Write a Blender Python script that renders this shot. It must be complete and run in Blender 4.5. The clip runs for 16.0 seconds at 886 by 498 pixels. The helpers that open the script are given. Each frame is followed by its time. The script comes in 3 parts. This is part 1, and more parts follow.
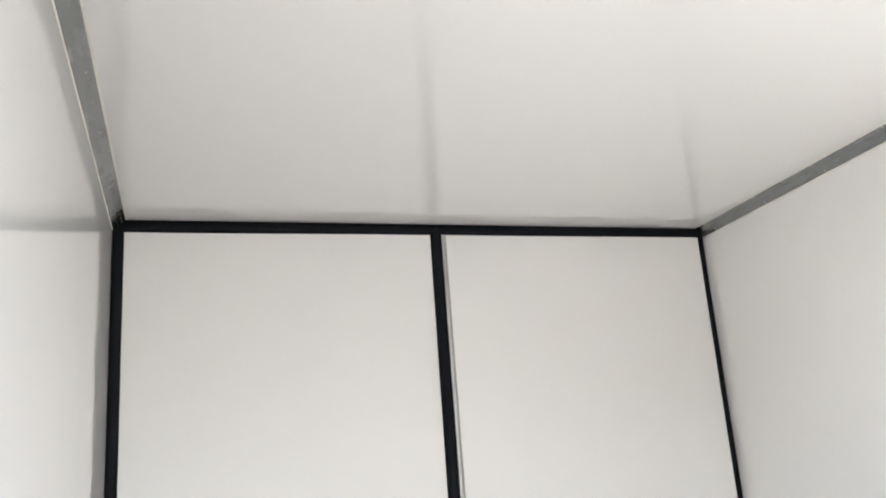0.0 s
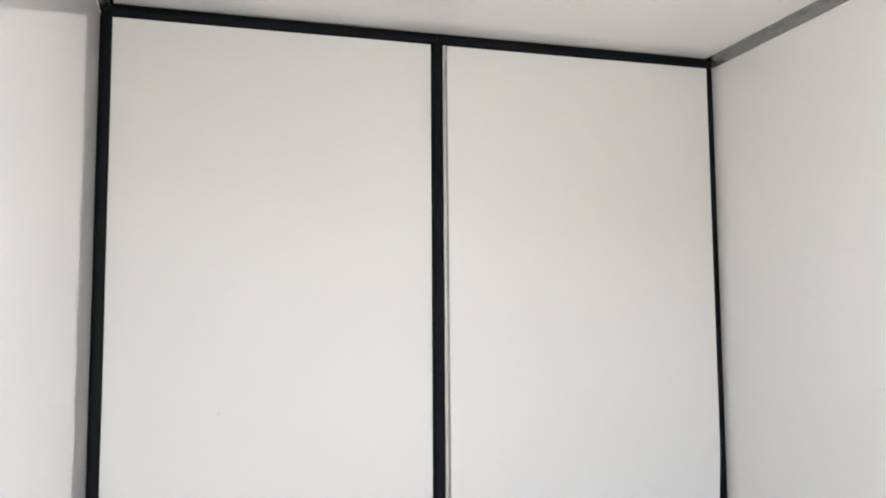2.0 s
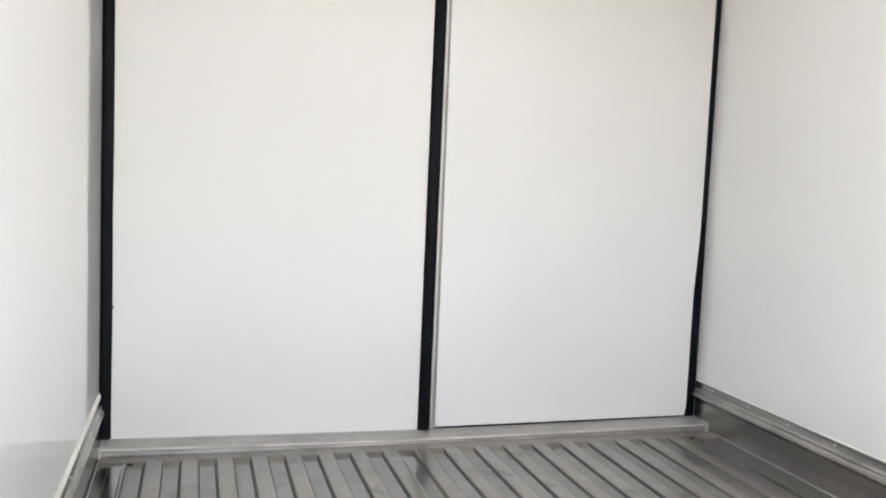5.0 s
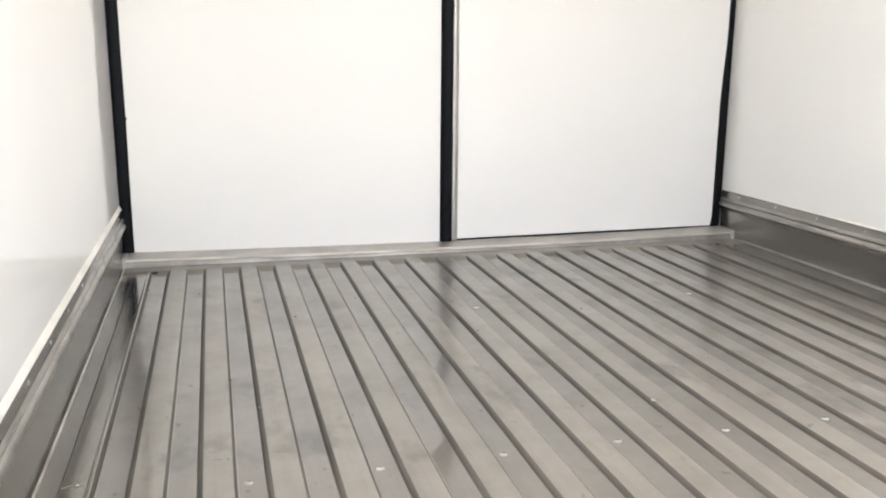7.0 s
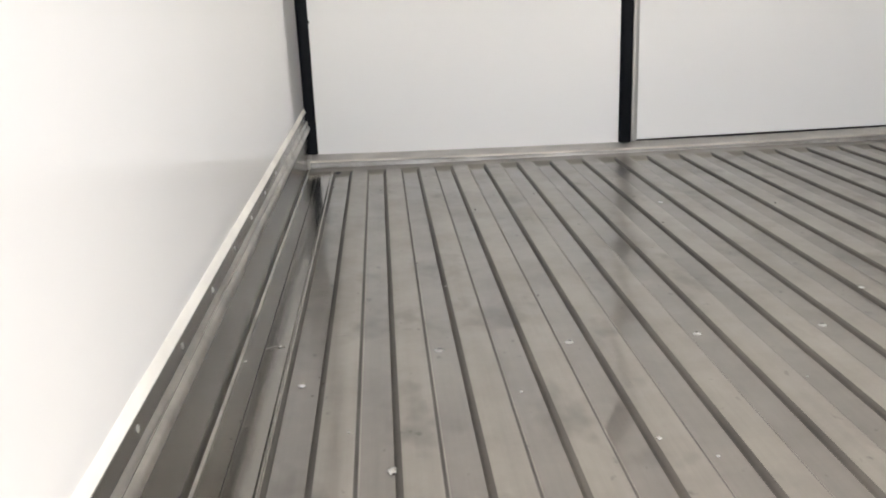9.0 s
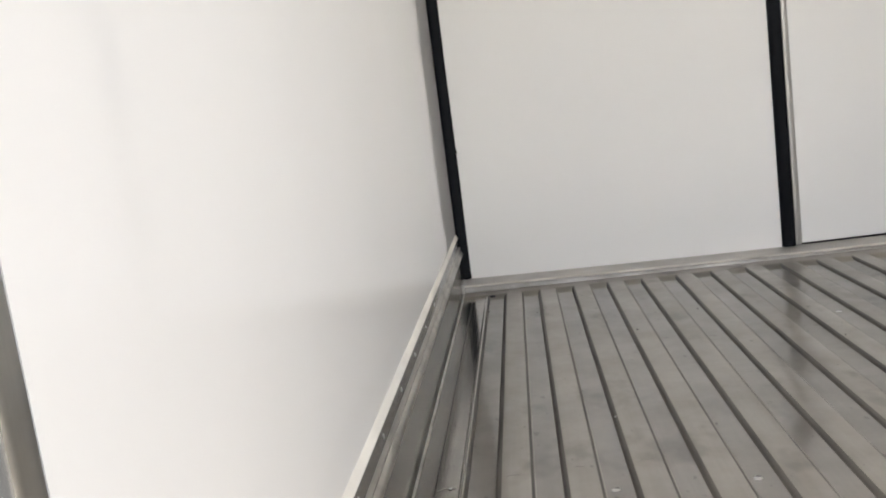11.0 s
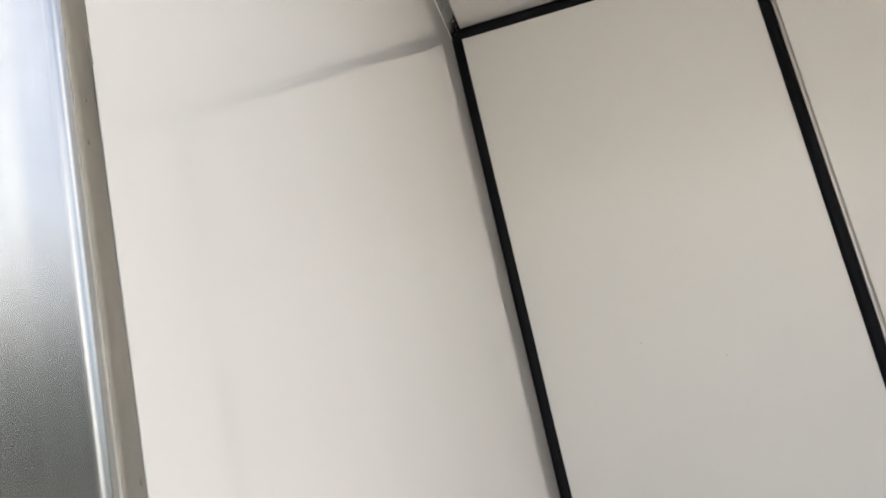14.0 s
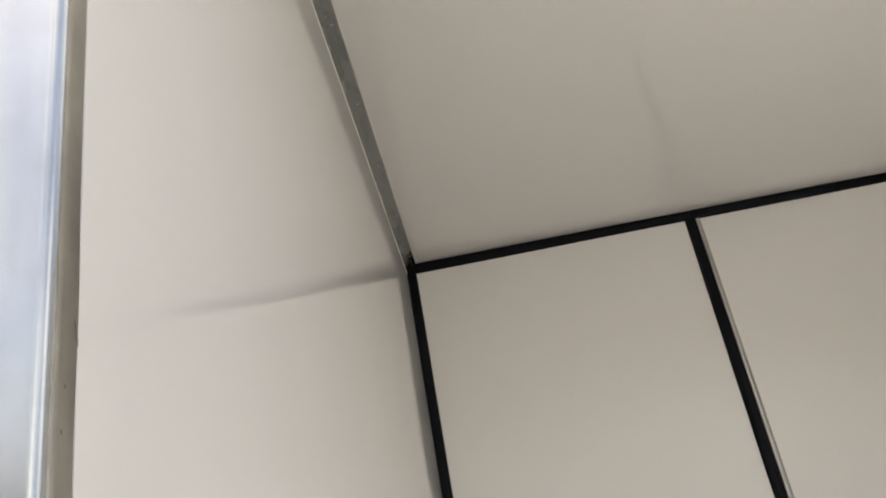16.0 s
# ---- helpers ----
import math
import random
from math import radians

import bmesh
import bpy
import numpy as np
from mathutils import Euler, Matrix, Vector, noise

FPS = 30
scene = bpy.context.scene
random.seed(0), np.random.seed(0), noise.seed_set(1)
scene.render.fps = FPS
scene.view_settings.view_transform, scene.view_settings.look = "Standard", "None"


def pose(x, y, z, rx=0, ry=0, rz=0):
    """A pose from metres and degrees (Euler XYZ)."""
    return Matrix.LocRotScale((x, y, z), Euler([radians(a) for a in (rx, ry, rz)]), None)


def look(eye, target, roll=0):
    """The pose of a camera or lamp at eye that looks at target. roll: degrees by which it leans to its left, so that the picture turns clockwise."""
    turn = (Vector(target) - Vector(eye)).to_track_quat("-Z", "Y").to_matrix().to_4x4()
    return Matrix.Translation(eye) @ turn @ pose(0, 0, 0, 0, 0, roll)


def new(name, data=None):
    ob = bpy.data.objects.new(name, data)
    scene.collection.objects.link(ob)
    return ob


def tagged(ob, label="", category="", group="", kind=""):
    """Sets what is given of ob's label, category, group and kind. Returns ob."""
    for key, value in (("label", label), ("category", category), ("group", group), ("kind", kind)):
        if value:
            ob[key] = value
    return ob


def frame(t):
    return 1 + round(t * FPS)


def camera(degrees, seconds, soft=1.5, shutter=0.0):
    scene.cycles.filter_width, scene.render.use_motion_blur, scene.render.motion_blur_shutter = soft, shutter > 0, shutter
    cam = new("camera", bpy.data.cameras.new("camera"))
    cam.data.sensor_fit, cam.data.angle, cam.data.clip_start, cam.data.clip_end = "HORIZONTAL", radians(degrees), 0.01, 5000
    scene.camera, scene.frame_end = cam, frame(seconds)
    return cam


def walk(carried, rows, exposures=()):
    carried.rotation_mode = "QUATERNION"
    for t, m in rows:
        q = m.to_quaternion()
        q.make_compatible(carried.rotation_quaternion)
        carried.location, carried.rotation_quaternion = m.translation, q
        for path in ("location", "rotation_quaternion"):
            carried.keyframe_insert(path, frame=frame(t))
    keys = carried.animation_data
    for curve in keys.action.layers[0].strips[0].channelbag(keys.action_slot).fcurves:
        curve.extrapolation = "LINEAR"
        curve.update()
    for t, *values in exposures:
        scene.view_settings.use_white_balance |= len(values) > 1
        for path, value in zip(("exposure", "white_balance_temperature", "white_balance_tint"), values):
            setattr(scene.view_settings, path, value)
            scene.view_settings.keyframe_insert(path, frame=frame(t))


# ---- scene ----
# PATH BEGIN
cam = camera(53.85, 16.0, soft=1.9)
PATH = [
    (0.0, pose(0.1921, -2.3684, 1.0333, 105.46, 4.07, -15.84)),
    (0.5, pose(0.2005, -2.3527, 1.0106, 104.04, 2.73, -15.45)),
    (1.0, pose(0.2095, -2.3340, 0.9881, 100.13, 1.63, -15.70)),
    (1.5, pose(0.2118, -2.3231, 0.9712, 96.96, 1.10, -16.35)),
    (2.0, pose(0.2158, -2.3208, 0.9471, 95.39, 0.43, -16.60)),
    (2.5, pose(0.2164, -2.3328, 0.9146, 94.12, -0.11, -16.56)),
    (3.0, pose(0.2168, -2.3545, 0.8736, 92.70, -0.86, -16.29)),
    (3.2, pose(0.2145, -2.3663, 0.8574, 92.34, -0.88, -16.07)),
    (5.3, pose(0.2422, -2.4311, 0.7102, 84.64, -2.80, -15.55)),
    (5.5, pose(0.2439, -2.4314, 0.6803, 84.61, -3.08, -15.37)),
    (6.0, pose(0.2466, -2.4243, 0.6063, 81.67, -1.40, -15.17)),
    (6.5, pose(0.2531, -2.4263, 0.5558, 79.18, -0.38, -15.70)),
    (7.0, pose(0.2501, -2.4189, 0.5201, 77.59, -0.45, -14.63)),
    (7.5, pose(0.2478, -2.4187, 0.4841, 75.97, 1.53, -11.96)),
    (8.0, pose(0.2442, -2.4125, 0.4570, 74.30, 2.23, -9.70)),
    (8.5, pose(0.2354, -2.4113, 0.4431, 73.19, 2.09, -7.17)),
    (8.7, pose(0.2249, -2.4139, 0.4402, 72.94, 2.06, -5.94)),
    (10.8, pose(0.2015, -2.3951, 0.4598, 79.75, 6.34, 3.79)),
    (11.0, pose(0.1991, -2.3916, 0.4709, 81.01, 7.35, 4.54)),
    (11.5, pose(0.1938, -2.3924, 0.4789, 84.04, 9.17, 6.69)),
    (12.0, pose(0.1924, -2.4016, 0.4858, 86.82, 11.05, 8.55)),
    (12.5, pose(0.1976, -2.4131, 0.4959, 90.88, 12.93, 9.97)),
    (13.0, pose(0.1977, -2.4160, 0.5153, 95.20, 13.77, 11.24)),
    (13.5, pose(0.1979, -2.4260, 0.5325, 97.36, 13.04, 11.50)),
    (14.0, pose(0.2033, -2.4389, 0.5459, 103.77, 12.11, 11.55)),
    (14.5, pose(0.2073, -2.4500, 0.5562, 108.25, 12.67, 11.40)),
    (15.0, pose(0.2063, -2.4560, 0.5626, 112.25, 12.34, 10.16)),
    (15.5, pose(0.2005, -2.4582, 0.5738, 115.83, 11.06, 8.40)),
    (16.0, pose(0.1936, -2.4599, 0.5900, 117.01, 9.17, 6.24)),
]
# PATH END
EXPOSURES = [(0.0, 2.24, 6250, 10), (3.0, 2.23, 6350, 10), (5.5, 2.44, 6400, 10), (7.0, 2.68, 6680, 10), (8.7, 2.30, 6720, 10), (11.0, 1.96, 6700, 10), (13.0, 1.75, 6720, 10), (14.5, 1.63, 6900, 10), (15.2, 1.58, 6920, 10), (16.0, 1.40, 6990, 10)]
walk(cam, PATH, EXPOSURES)

# ---- daylight through the open end ----
SUN_UP, SUN_ROUND = 78.0, -140.0   # high, behind the open end and a little to its left
world = bpy.data.worlds.new("sky")
scene.world = world
world.use_nodes = True
wn = world.node_tree
wn.nodes.clear()
sky = wn.nodes.new("ShaderNodeTexSky")
sky.sky_type = "NISHITA"
sky.sun_disc = False
sky.sun_elevation = radians(SUN_UP)
sky.sun_rotation = radians(SUN_ROUND)
sky.dust_density = 5.0
bg = wn.nodes.new("ShaderNodeBackground")
bg.inputs["Strength"].default_value = 0.15
wo = wn.nodes.new("ShaderNodeOutputWorld")
# broken white cloud over the blue, the same in every direction
wt = wn.nodes.new("ShaderNodeTexCoord")
wc = wn.nodes.new("ShaderNodeTexNoise")
wc.inputs["Scale"].default_value = 3.2
wc.inputs["Detail"].default_value = 6.0
wc.inputs["Roughness"].default_value = 0.6
wr = wn.nodes.new("ShaderNodeValToRGB")
wr.color_ramp.elements[0].position, wr.color_ramp.elements[1].position = 0.43, 0.58
wm = wn.nodes.new("ShaderNodeMix")
wm.data_type = "RGBA"
wm.inputs[7].default_value = (7.6, 7.55, 7.4, 1)
wp = wn.nodes.new("ShaderNodeMapping")
wp.inputs["Rotation"].default_value = (0, 0, radians(80))
wn.links.new(wt.outputs["Generated"], wp.inputs[0])
wn.links.new(wp.outputs[0], wc.inputs["Vector"])
wn.links.new(wc.outputs[0], wr.inputs[0])
wn.links.new(wr.outputs[0], wm.inputs[0])
wn.links.new(sky.outputs[0], wm.inputs[6])
wn.links.new(wm.outputs[2], bg.inputs[0])
wn.links.new(bg.outputs[0], wo.inputs[0])

sun_data = bpy.data.lights.new("sun", "SUN")
sun_data.energy = 5.0
sun_data.angle = radians(0.53)
sun_data.color = (1.0, 0.965, 0.91)
sun = new("sun", sun_data)
SUN_FROM = Vector((math.sin(radians(SUN_ROUND)) * math.cos(radians(SUN_UP)), math.cos(radians(SUN_ROUND)) * math.cos(radians(SUN_UP)), math.sin(radians(SUN_UP))))
sun.matrix_world = look(SUN_FROM * 20, (0, 0, 0))

# ---- sizes of the body, in metres ----
W = 1.80          # clear width
BACK = -2.08      # where the walls end at the rear frame
H = 1.791         # ceiling
ZT = 1.759        # lower edge of the top seal
ZR = -0.022       # tops of the floor ribs
ZC = -0.0284      # bottoms of the floor channels
XA, XC1, XC2, XC3, XB = 0.0305, 0.8775, 0.910, 0.9250, 1.776
PITCH, CH0 = 0.0882, 0.0784         # the floor bars: spacing, and where the first channel begins
CH_A, CH_B, CHW = 0.0042, 0.0417, 0.0488   # within a channel: end of the falling side, start of the rising side, start of the bar
GROUND = -0.95


# ---- materials ----
def nodes_of(name):
    m = bpy.data.materials.new(name)
    m.use_nodes = True
    nt = m.node_tree
    return m, nt, nt.nodes["Principled BSDF"]


def add(nt, kind, **values):
    n = nt.nodes.new(kind)
    for key, value in values.items():
        n.inputs[key.replace("_", " ")].default_value = value
    return n


def coords(nt, scale=(1, 1, 1), world_space=True):
    src = nt.nodes.new("ShaderNodeNewGeometry" if world_space else "ShaderNodeTexCoord")
    mp = add(nt, "ShaderNodeMapping", Scale=scale)
    nt.links.new(src.outputs["Position" if world_space else "Object"], mp.inputs[0])
    return mp.outputs[0]


def noise_tex(nt, vec, scale, detail=3.0, rough=0.55):
    n = add(nt, "ShaderNodeTexNoise", Scale=scale, Detail=detail, Roughness=rough)
    nt.links.new(vec, n.inputs["Vector"])
    return n.outputs[0]


def ramp(nt, fac, stops):
    r = nt.nodes.new("ShaderNodeValToRGB")
    while len(r.color_ramp.elements) < len(stops):
        r.color_ramp.elements.new(0.5)
    for e, (pos, c) in zip(r.color_ramp.elements, stops):
        e.position = pos
        e.color = (c, c, c, 1) if isinstance(c, (int, float)) else (*c, 1)
    nt.links.new(fac, r.inputs[0])
    return r.outputs[0]


def mix(nt, fac, a, b, how="MIX"):
    n = nt.nodes.new("ShaderNodeMix")
    n.data_type, n.blend_type = "RGBA", how
    for sock, v in ((n.inputs[0], fac), (n.inputs[6], a), (n.inputs[7], b)):
        if isinstance(v, bpy.types.NodeSocket):
            nt.links.new(v, sock)
        else:
            sock.default_value = v if isinstance(v, (int, float)) else (*v, 1)
    return n.outputs[2]


def bump(nt, bsdf, height, strength, distance, after=None):
    b = add(nt, "ShaderNodeBump", Strength=strength, Distance=distance)
    nt.links.new(height, b.inputs["Height"])
    if after is not None:
        nt.links.new(after, b.inputs["Normal"])
    nt.links.new(b.outputs[0], bsdf.inputs["Normal"])
    return b.outputs[0]


def gelcoat(name, tone, rough, wave):
    """Glossy white glass-fibre sheet: faint cloudiness, soft waves and a fine orange peel."""
    m, nt, p = nodes_of(name)
    v = coords(nt)
    cloud = ramp(nt, noise_tex(nt, v, 1.7, 2), [(0.1, 0.97), (0.9, 1.0)])
    c = mix(nt, 1.0, tone, cloud, "MULTIPLY")
    nt.links.new(c, p.inputs["Base Color"])
    if wave > 0:
        nt.links.new(ramp(nt, noise_tex(nt, v, 3.1, 2), [(0.1, rough * 0.8), (0.9, rough * 1.25)]), p.inputs["Roughness"])
    else:
        p.inputs["Roughness"].default_value = rough
    p.inputs["IOR"].default_value = 1.58
    if wave > 0:
        bump(nt, p, noise_tex(nt, v, 5.0, 1), wave, 0.004)
    return m


def metal(name, tone, rough, stretch, wave=0.12, dirt=0.35, scratch=0.06, coat=0.0, spots=0.0, vary=1.0):
    """Mill-finish metal with drawn streaks along one way, smears and dull patches."""
    m, nt, p = nodes_of(name)
    v = coords(nt)
    vs = coords(nt, stretch)
    p.inputs["Metallic"].default_value = 1.0
    smear = noise_tex(nt, v, 9.0, 5, 0.65)
    streak = noise_tex(nt, vs, 60.0, 4, 0.7)
    c = mix(nt, 1.0, tone, ramp(nt, smear, [(0.30, 1 - dirt), (0.62, 1.0)]), "MULTIPLY")
    c = mix(nt, 1.0, c, ramp(nt, streak, [(0.3, 1 - 0.14 * vary), (0.7, 1 + 0.06 * vary)]), "MULTIPLY")
    if spots > 0:
        # sparse dark smudges and faint dust, and a slightly different tone from bar to bar
        vq = coords(nt, (1, 0.62, 1))
        c = mix(nt, 1.0, c, ramp(nt, noise_tex(nt, vq, 11.0, 3, 0.55), [(0.58, 1.0), (0.72, 1 - spots)]), "MULTIPLY")
        c = mix(nt, 1.0, c, ramp(nt, noise_tex(nt, vq, 55.0, 2, 0.5), [(0.70, 1.0), (0.76, 1 - spots)]), "MULTIPLY")
        info = nt.nodes.new("ShaderNodeObjectInfo")
        c = mix(nt, 1.0, c, ramp(nt, info.outputs["Random"], [(0.0, 0.94), (1.0, 1.05)]), "MULTIPLY")
    nt.links.new(c, p.inputs["Base Color"])
    r = mix(nt, 0.5, ramp(nt, smear, [(0.25, rough * (1 + 0.5 * vary)), (0.7, rough * (1 - 0.25 * vary))]), ramp(nt, streak, [(0.3, rough * (1 - 0.2 * vary)), (0.7, rough * (1 + 0.25 * vary))]))
    nt.links.new(r, p.inputs["Roughness"])
    first = bump(nt, p, noise_tex(nt, v, 6.5, 2), wave, 0.006)
    bump(nt, p, streak, scratch, 0.0006, first)
    if coat > 0:
        # worn-smooth skin with dents that break up what it mirrors
        p.inputs["Coat Weight"].default_value = coat
        p.inputs["Coat Roughness"].default_value = 0.035
        p.inputs["Coat IOR"].default_value = 2.6
        dents = add(nt, "ShaderNodeBump", Strength=0.05, Distance=0.006)
        nt.links.new(noise_tex(nt, coords(nt, (1.6, 0.55, 1)), 9.0, 2), dents.inputs["Height"])
        nt.links.new(dents.outputs[0], p.inputs["Coat Normal"])
    return m


def brushed_round(material, amount):
    p = material.node_tree.nodes["Principled BSDF"]
    p.inputs["Anisotropic"].default_value = amount
    p.inputs["Anisotropic Rotation"].default_value = 0.25
    t = material.node_tree.nodes.new("ShaderNodeTangent")
    t.direction_type, t.axis = "RADIAL", "Z"
    material.node_tree.links.new(t.outputs[0], p.inputs["Tangent"])


def plain(name, tone, rough, bump_scale=120.0, strength=0.15, metallic=0.0, spread=0.15):
    m, nt, p = nodes_of(name)
    v = coords(nt)
    n = noise_tex(nt, v, bump_scale, 3)
    big = noise_tex(nt, v, 6.0, 3)
    nt.links.new(mix(nt, 1.0, tone, ramp(nt, big, [(0.3, 1 - spread), (0.7, 1 + spread)]), "MULTIPLY"), p.inputs["Base Color"])
    p.inputs["Roughness"].default_value = rough
    p.inputs["Metallic"].default_value = metallic
    bump(nt, p, n, strength, 0.001)
    return m


WALL = gelcoat("white_gelcoat", (0.89, 0.88, 0.858), 0.058, 0.03)
DOORSKIN = gelcoat("white_door_skin", (0.895, 0.88, 0.85), 0.30, 0.0)
RUBBER = plain("black_rubber", (0.0030, 0.0040, 0.0062), 0.5, 200, 0.1)
RUBBER.node_tree.nodes["Principled BSDF"].inputs["Specular IOR Level"].default_value = 0.14
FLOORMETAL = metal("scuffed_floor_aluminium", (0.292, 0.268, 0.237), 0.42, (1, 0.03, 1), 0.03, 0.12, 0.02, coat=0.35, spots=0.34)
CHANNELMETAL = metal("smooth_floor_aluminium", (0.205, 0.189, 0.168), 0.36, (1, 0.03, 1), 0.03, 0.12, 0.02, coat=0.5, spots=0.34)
for material in (FLOORMETAL, CHANNELMETAL):
    material.node_tree.nodes["Principled BSDF"].inputs["Metallic"].default_value = 0.5
MARGIN = metal("margin_aluminium", (0.40, 0.385, 0.36), 0.15, (1, 0.03, 1), 0.012, 0.15, 0.02)
WORN = plain("worn_bright_edge", (0.62, 0.60, 0.56), 0.4, 60, 0.3, 0.9, 0.35)
KICK = metal("kick_aluminium", (0.315, 0.303, 0.283), 0.22, (1, 0.02, 1), 0.0, 0.12, 0.01, vary=0.6)
KICK.node_tree.nodes["Principled BSDF"].inputs["Metallic"].default_value = 0.92
# rubbed ridges; the highlight along their rounds is put into this lighter tone
RUBBED_LIT = metal("rubbed_ridges_with_highlight", (0.52, 0.50, 0.465), 0.42, (1, 0.015, 1), 0.02, 0.30, 0.02, vary=1.6)
SILL = metal("sill_aluminium", (0.50, 0.475, 0.43), 0.45, (0.02, 1, 1), 0.05, 0.2)
SILL.node_tree.nodes["Principled BSDF"].inputs["Metallic"].default_value = 0.45
TRIM = metal("trim_aluminium", (0.28, 0.29, 0.29), 0.27, (1, 0.02, 1), 0.01, 0.03, 0.004, vary=0.25)
STEEL = metal("brushed_stainless", (0.38, 0.387, 0.387), 0.20, (1, 1, 0.02), 0.0, 0.16, 0.0, vary=0.25)
RETURN = metal("dull_post_return", (0.55, 0.54, 0.505), 0.36, (1, 1, 0.02), 0.02, 0.25, 0.01, vary=0.8)
brushed_round(STEEL, 0.4)
STRIP = metal("door_edge_aluminium", (0.48, 0.47, 0.45), 0.42, (1, 1, 0.02), 0.02, 0.08, 0.01)
# worn nose; the bright line its rounding catches is put into the base colour
NOSE = plain("worn_sill_nose_with_highlight", (0.60, 0.565, 0.50), 0.5, 40, 0.3, 0.3, 0.3)
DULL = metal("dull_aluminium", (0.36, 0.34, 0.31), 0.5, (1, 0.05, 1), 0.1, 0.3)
# shade of the steep rib sides and margin grooves, put into the colour
FOLD_SHADE = plain("painted_shade_of_folds", (0.072, 0.065, 0.055), 0.6, 150, 0.4, 0.1, 0.3)
# tan dirt of the channel end ramps, with their shade put into the colour
SILT_SHADE = plain("dirt_and_shade_in_channel_ends", (0.165, 0.148, 0.123), 0.55, 90, 0.3, 0.2, 0.35)
SEALANT = plain("white_sealant", (0.78, 0.75, 0.68), 0.45, 80, 0.3)
FOIL = plain("foil_chip", (0.75, 0.75, 0.73), 0.25, 300, 0.6, 0.9)
RIVETM = plain("rivet_metal", (0.541, 0.541, 0.533), 0.30, 300, 0.2, 1.0)
HOLE = plain("dark_hole", (0.01, 0.01, 0.01), 0.8)
BOUNCE_CONCRETE = plain("bounce_slab_concrete", (0.45, 0.433, 0.405), 0.9, 12, 0.4, 0.0, 0.2)
ASPHALT = plain("yard_asphalt", (0.045, 0.0445, 0.0435), 0.9, 60, 0.6, 0.0, 0.25)
LEAFSKIN = plain("grey_outer_leaf", (0.30, 0.295, 0.285), 0.5)
SHELL = plain("outer_shell_white", (0.70, 0.70, 0.69), 0.4)


# ---- mesh helpers ----
def part(name, bm, material, parent=None, label="", smooth=False):
    me = bpy.data.meshes.new(name)
    bmesh.ops.recalc_face_normals(bm, faces=bm.faces)
    bm.to_mesh(me)
    bm.free()
    for mat in material if isinstance(material, (list, tuple)) else [material]:
        me.materials.append(mat)
    if smooth:
        for p in me.polygons:
            p.use_smooth = True
        me.set_sharp_from_angle(angle=radians(40))
    ob = new(name, me)
    if parent is not None:
        ob.parent = parent
    if label:
        tagged(ob, label)
    return ob


def box(bm, lo, hi, bevel=0.0, seg=2):
    r = bmesh.ops.create_cube(bm, size=1.0)
    for v in r["verts"]:
        v.co = Vector([(a + b) / 2 + c * (b - a) for a, b, c in zip(lo, hi, v.co)])
    if bevel > 0:
        edges = list({e for v in r["verts"] for e in v.link_edges})
        bmesh.ops.bevel(bm, geom=edges, offset=bevel, segments=seg, affect="EDGES", profile=0.5)
    return bm


def boxed(lo, hi, bevel=0.0, seg=2):
    return box(bmesh.new(), lo, hi, bevel, seg)


def extrude(bm, profile, axis, a, b, steps=1, wobble=None):
    """Prism of a closed outline of (u, w) pairs along x, y or z from a to b."""
    rings = []
    for k in range(steps + 1):
        s = a + (b - a) * k / steps
        ring = []
        for u, w in profile:
            du, dw = wobble(s, u, w) if wobble else (0, 0)
            u2, w2 = u + du, w + dw
            co = {"x": (s, u2, w2), "y": (u2, s, w2), "z": (u2, w2, s)}[axis]
            ring.append(bm.verts.new(co))
        rings.append(ring)
    n = len(profile)
    for r0, r1 in zip(rings, rings[1:]):
        for i in range(n):
            bm.faces.new((r0[i], r0[(i + 1) % n], r1[(i + 1) % n], r1[i]))
    bm.faces.new(list(reversed(rings[0])))
    bm.faces.new(rings[-1])
    return bm


def arc(cx, cz, r, a0, a1, n=5):
    return [(cx + r * math.cos(radians(a0 + (a1 - a0) * i / n)), cz + r * math.sin(radians(a0 + (a1 - a0) * i / n))) for i in range(n + 1)]


def empty(name, place=(0, 0, 0)):
    ob = new(name)
    ob.location = place
    return ob


# ---- setting ----
ground = part("ground", boxed((-300, -300, GROUND - 0.3), (300, 300, GROUND)), ASPHALT)
tagged(ground, "dark asphalt yard around the body", "ground", kind="structure")
# two unseen pale slabs added to bounce sunlight in through the open end
for ring in ([(2.4, -7.5), (6.0, -7.5), (13.0, -24.0), (2.4, -24.0)], [(-14.0, -2.4), (0.1, -2.4), (-0.3, -6.0), (-2.6, -8.5), (-14.0, -13.0)]):
    pavement = part("pavement", extrude(bmesh.new(), ring, "z", GROUND - 0.01, GROUND + 0.04), BOUNCE_CONCRETE)
    tagged(pavement, "pale concrete slab added unseen behind the open end to bounce light in", "pavement", kind="structure")

# far belt of trees added out of view round the yard, a dark uneven line on the horizon that shapes light and
# reflections
BELT_DARK = plain("added_dark_belt", (0.036, 0.042, 0.030), 0.9, 3.0, 0.8, 0.0, 0.5)
bm = bmesh.new()
rows = []
